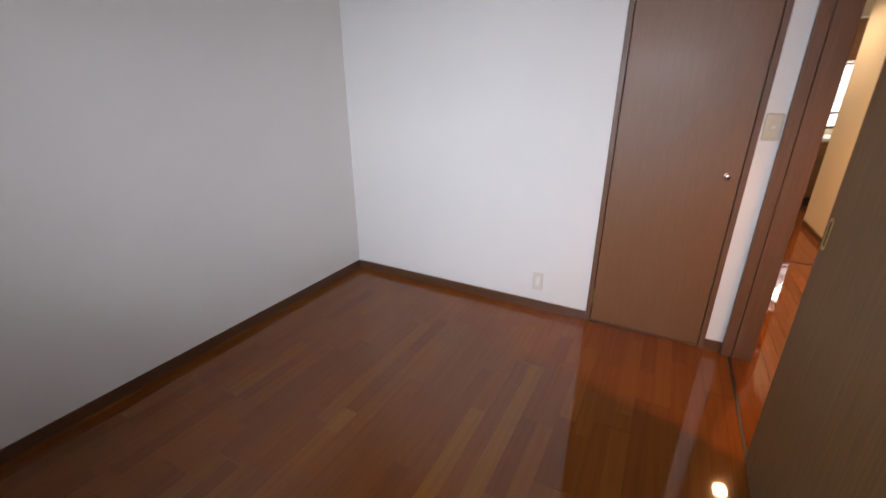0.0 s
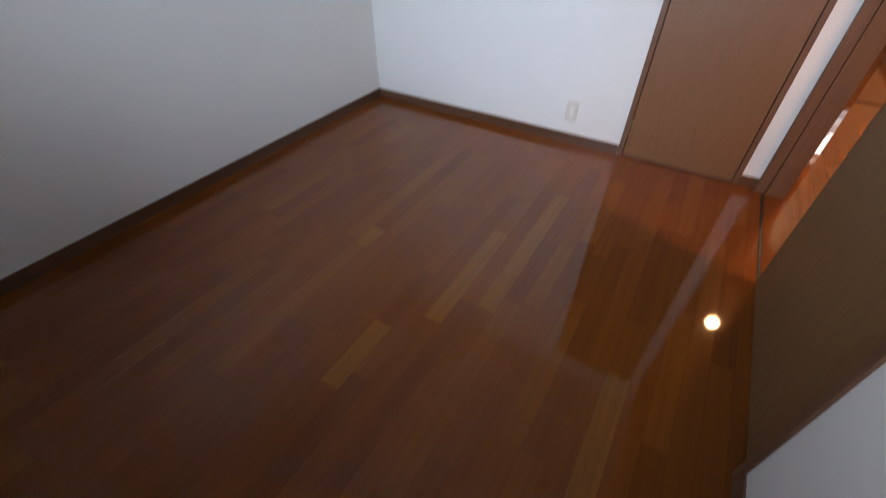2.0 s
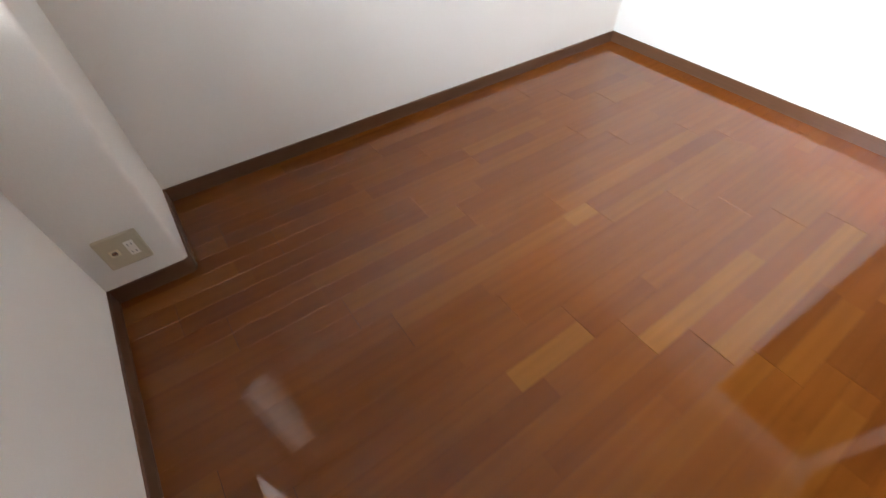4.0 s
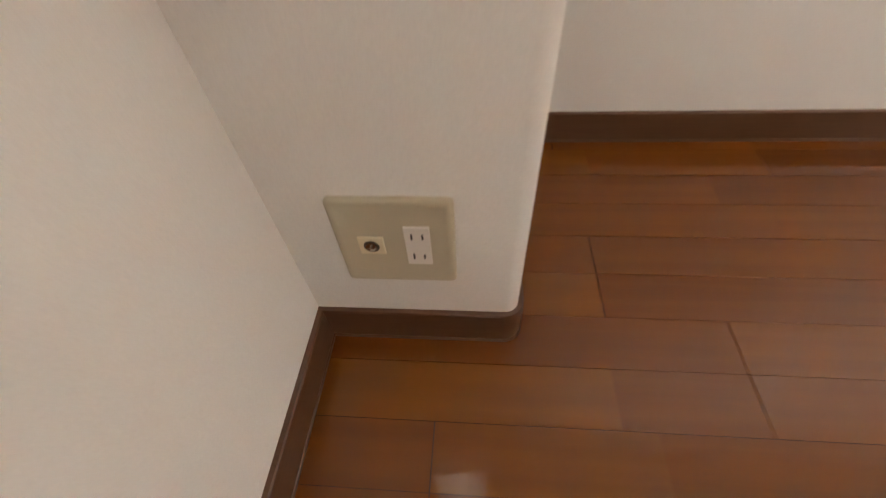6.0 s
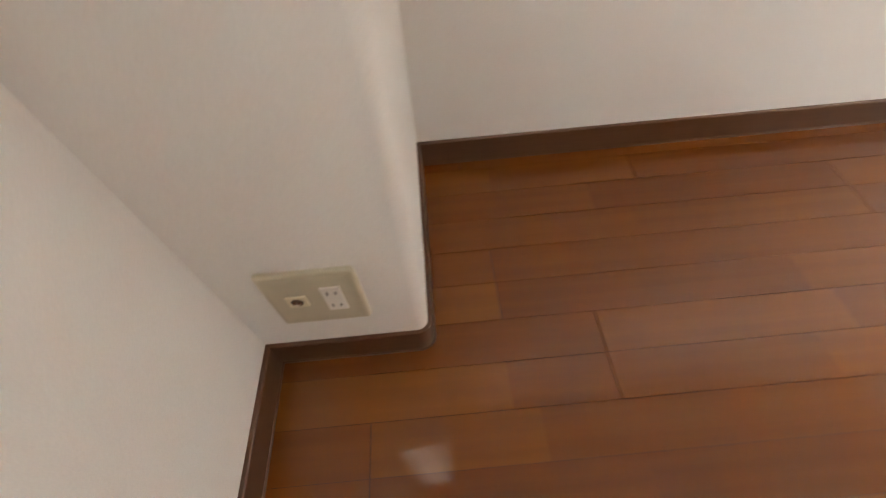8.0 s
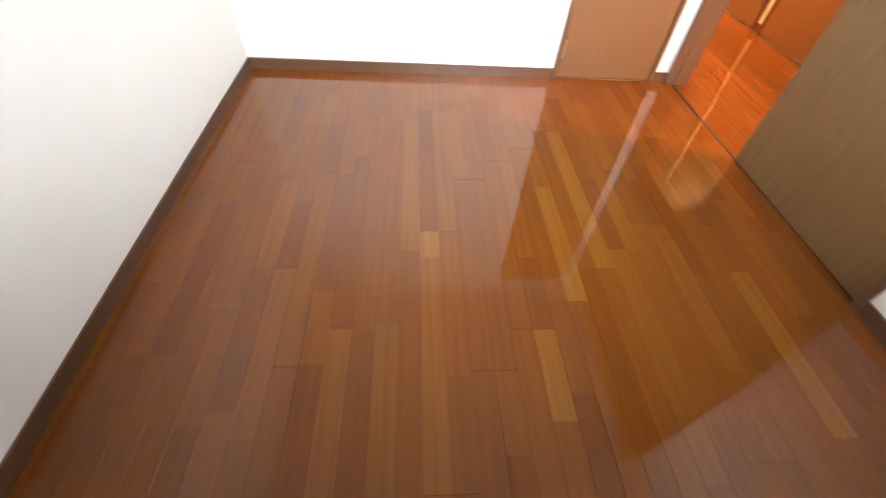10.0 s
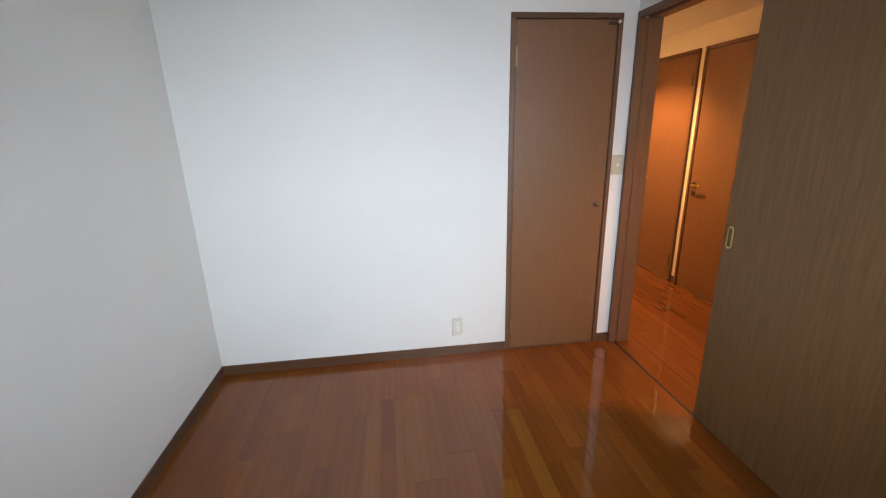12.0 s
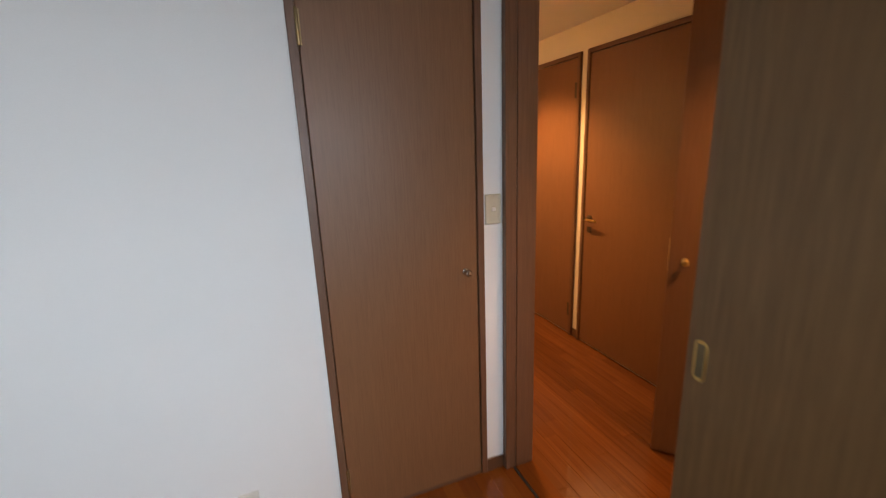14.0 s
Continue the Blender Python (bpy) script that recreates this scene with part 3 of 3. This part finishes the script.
# ---- rooms beyond the hall ----
struct("dining_wall_east", box(3.43, 3.55, HALL_N + 0.115, 3.1, 0, 2.4), CREAM, "pale wall beside the passage", "wall")
skirt("baseboard_dining", 3.43, HALL_N + 0.12, 3.43, 3.1, (-1, 0), SKIRT_Y)
struct("kitchen_wall_south", pierced(1.6, 5.2, 0, 2.4, [(3.52, 4.6, -0.01, 2.03)], 3.85, 3.95), CREAM, "yellowish cream wall with an opening to the kitchen", "wall")
skirt("baseboard_kitchen", 1.7, 3.85, 3.52, 3.85, (0, -1), SKIRT_X)
struct("kitchen_wall_north", pierced(1.6, 5.2, 0, 2.4, [(3.55, 4.9, 0.86, 1.63)], 4.75, 4.85), CREAM, "kitchen wall with a window over the counter", "wall")
struct("dining_wall_west", box(1.5, 1.6, HALL_N + 0.1, 4.85, 0, 2.4), CREAM, "plain far wall of the next room", "wall")
struct("dining_wall_end", box(5.2, 5.3, HALL_N + 0.1, 4.85, 0, 2.4), CREAM, "plain end wall of the next room", "wall")
struct("dining_ceiling", box(1.5, 5.3, HALL_N + 0.1, 4.85, 2.4, 2.5), CEILING, "pale ceiling of the next room", "ceiling")
kw = thing("window_2", "bright frosted kitchen window with dark rails", "window", kind="structure")
# the pane itself glows, in place of daylight from behind it
part("pane", box(3.55, 4.9, 4.79, 4.796, 0.88, 1.61), DAY, kw)
for z, hh, mm in ((1.24, 0.008, ALU), (1.20, 0.008, ALU), (1.06, 0.014, STEEL), (0.885, 0.014, STEEL)):
    part("rail", box(3.55, 4.9, 4.765, 4.787, z - hh, z + hh, 0.002), mm, kw)
part("window_frame", box(3.55, 4.9, 4.75, 4.80, 1.61, 1.63), ALU, kw)
part("window_frame", box(3.55, 4.9, 4.75, 4.80, 0.86, 0.871), ALU, kw)
ct = thing("kitchen_counter", "brown kitchen base unit with a pale worktop", "counter", pose(0, 0, 0))
part("worktop", box(3.58, 4.9, 4.10, 4.74, 0.76, 0.80, 0.006, 2), COUNTER, ct, "pale worktop")
part("carcass", box(3.60, 4.9, 4.14, 4.74, 0.09, 0.76), KITCHEN, ct)
part("plinth", box(3.60, 4.9, 4.18, 4.70, 0.0, 0.09), SLOT, ct)
for i in range(3):
    for j, (z0, z1) in enumerate(((0.10, 0.42), (0.43, 0.59), (0.60, 0.75))):
        part("drawer_front", box(3.604 + 0.43 * i, 4.026 + 0.43 * i, 4.122, 4.14, z0, z1, 0.003), KITCHEN, ct)
uc = thing("wall_cabinet", "brown wall cabinet over the kitchen window", "cabinet", pose(0, 0, 0))
part("carcass", box(3.55, 4.9, 4.45, 4.75, 1.64, 2.30), KITCHEN, uc)
for i in range(3):
    part("cabinet_door", box(3.553 + 0.45 * i, 3.997 + 0.45 * i, 4.432, 4.45, 1.643, 2.297, 0.003), KITCHEN, uc)

# ---- floor: sub-floor, then single planks ----
fl = struct("floor", box(-0.12, HALL_E + 1.7, SOUTH - 0.16, 4.85, -0.1, -0.0045), JOINT, "glossy reddish-brown wooden strip floor", "floor")
STRIP, LONG, BASE_X = 0.07187, 0.893, 0.104
meshes = {}


def plank_mesh(w, l, material, e0, e1):
    """One floor strip; e0 and e1: chamfers of its two ends."""
    key = (round(w, 4), round(l, 3), material.name, e0, e1)
    if key not in meshes:
        me = bpy.data.meshes.new("plank")
        b = bmesh.new()
        lo = [b.verts.new((x, y, -0.0045)) for x, y in ((0, 0), (w, 0), (w, l), (0, l))]
        hi = [b.verts.new((x, y, 0.0)) for x, y in ((0, e0), (w, e0), (w, l - e1), (0, l - e1))]
        for i in range(4):
            b.faces.new((lo[i], lo[(i + 1) % 4], hi[(i + 1) % 4], hi[i]))
        b.faces.new(hi)
        b.to_mesh(me)
        b.free()
        me.materials.append(material)
        meshes[key] = me
    return meshes[key]


def lay(x0, x1, y0, y1, material, end0, end1):
    if x1 - x0 < 0.004 or y1 - y0 < 0.004:
        return
    g, g0, g1 = 0.00028, 0.00045 * end0, 0.00045 * end1
    ob = new("plank", plank_mesh(x1 - x0 - 2 * g, y1 - y0 - g0 - g1, material, 0.0002 * end0, 0.0002 * end1))
    ob.location = (x0 + g, y0 + g0, 0)
    ob.parent = fl


JOINTS = {0: -1.813, 1: -1.643, 2: -1.49, 3: -1.858, 4: -1.735, 5: -1.409, 6: -2.20, 7: -1.88, 8: -1.742, 9: -1.636, 10: -1.487, 11: -1.395, 12: -2.155, 13: -1.75, 14: -1.51, 15: -2.0, 16: -1.3}
PALE = [(21, -1.487, -0.605), (19, -1.636, -1.033), (12, -1.440, -1.278), (17, -2.034, -1.742), (28, -2.1, -1.51)]
WARM = [(22, -2.2, -1.395), (25, -1.9, -1.35), (24, -0.9, -0.3), (30, -1.7, -1.1), (26, -2.4, -1.9), (31, -1.2, -0.6), (27, -0.75, -0.1)]
rng = random.Random(7)


def strip_rows(x_lo, x_hi, y_lo, y_hi, joints, pale):
    k0 = math.floor((x_lo - BASE_X) / STRIP)
    k1 = math.ceil((x_hi - BASE_X) / STRIP)
    for k in range(k0, k1):
        a, b_ = max(x_lo, BASE_X + k * STRIP), min(x_hi, BASE_X + (k + 1) * STRIP)
        first = joints.get(k // 2, -rng.uniform(0.2, 2.0))
        ends = sorted({y_lo, y_hi, *[first + LONG * n for n in range(-6, 8) if y_lo + 0.01 < first + LONG * n < y_hi - 0.01]})
        for e0, e1 in zip(ends, ends[1:]):
            cuts = [e0, e1]
            spans = [(max(p0, e0), min(p1, e1)) for kk, p0, p1 in pale + WARM if kk == k and min(p1, e1) - max(p0, e0) > 0.05]
            if spans:
                cuts += [c for c in spans[0] if e0 + 0.02 < c < e1 - 0.02]
            elif e1 - e0 > 0.5 and rng.random() < 0.75:
                cuts.append(round(e0 + (e1 - e0) * rng.uniform(0.25, 0.75), 3))
            cuts.sort()
            for c0, c1 in zip(cuts, cuts[1:]):
                mid = (c0 + c1) / 2
                r = rng.random()
                marked = spans and spans[0][0] < mid < spans[0][1]
                known = any(kk == k for kk, _, _ in pale)
                m = (PLANK_LIGHT if known else PLANK_WARM) if marked else PLANK_DARK if r < 0.12 else PLANK_WARM if r > 0.88 else PLANK
                lay(a, b_, c0, c1, m, int(c0 == e0), int(c1 == e1))


strip_rows(0.0, EAST + 0.037, SOUTH, 0.0, JOINTS, PALE)

# hall planks run across the doorway's line, joined as one sheet further off
def joined_planks(name, x_lo, x_hi, y_lo, y_hi):
    b = bmesh.new()
    k0, k1 = math.floor((x_lo - BASE_X) / STRIP), math.ceil((x_hi - BASE_X) / STRIP)
    for k in range(k0, k1):
        a, c = max(x_lo, BASE_X + k * STRIP), min(x_hi, BASE_X + (k + 1) * STRIP)
        if c - a < 0.004:
            continue
        y = y_lo
        while y < y_hi:
            e = min(y_hi, y + rng.uniform(0.35, 0.95))
            if y_hi - e < 0.1:
                e = y_hi
            g, ch = 0.0003, 0.0004
            lo = [b.verts.new((p, q, -0.0045)) for p, q in ((a + g, y + g), (c - g, y + g), (c - g, e - g), (a + g, e - g))]
            hi = [b.verts.new((p, q, 0.0)) for p, q in ((a + g + ch, y + g + ch), (c - g - ch, y + g + ch), (c - g - ch, e - g - ch), (a + g + ch, e - g - ch))]
            for i in range(4):
                b.faces.new((lo[i], lo[(i + 1) % 4], hi[(i + 1) % 4], hi[i]))
            b.faces.new(hi)
            y = e
    me = bpy.data.meshes.new(name)
    b.to_mesh(me)
    b.free()
    me.materials.append(HALL_PLANK)
    ob = new(name, me)
    ob.parent = fl
    return tagged(ob, "orange-brown hall floor strips", kind="stuff")


def hall_plank():
    m = wood("hall_plank_wood", (0.128, 0.040, 0.0095), (0.168, 0.057, 0.0135), 0.25, "y", shift=False, coat=1.0)
    nt = m.node_tree
    b = nt.nodes["Principled BSDF"]
    old = b.inputs["Base Color"].links[0].from_socket
    geo = nt.nodes.new("ShaderNodeNewGeometry")
    tint = ramp(nt, geo.outputs["Random Per Island"], (0.84, 0.82, 0.80), (1.18, 1.2, 1.22), 0, 1)
    nt.links.new(mix(nt, old, tint.outputs[0], 1.0, "MULTIPLY"), b.inputs["Base Color"])
    return m


HALL_PLANK = hall_plank()
joined_planks("hall_strips", EAST + 0.118, HALL_E, HALL_S, HALL_N - 0.006)
joined_planks("passage_strips", 1.6, 5.2, HALL_N + 0.012, 4.75)
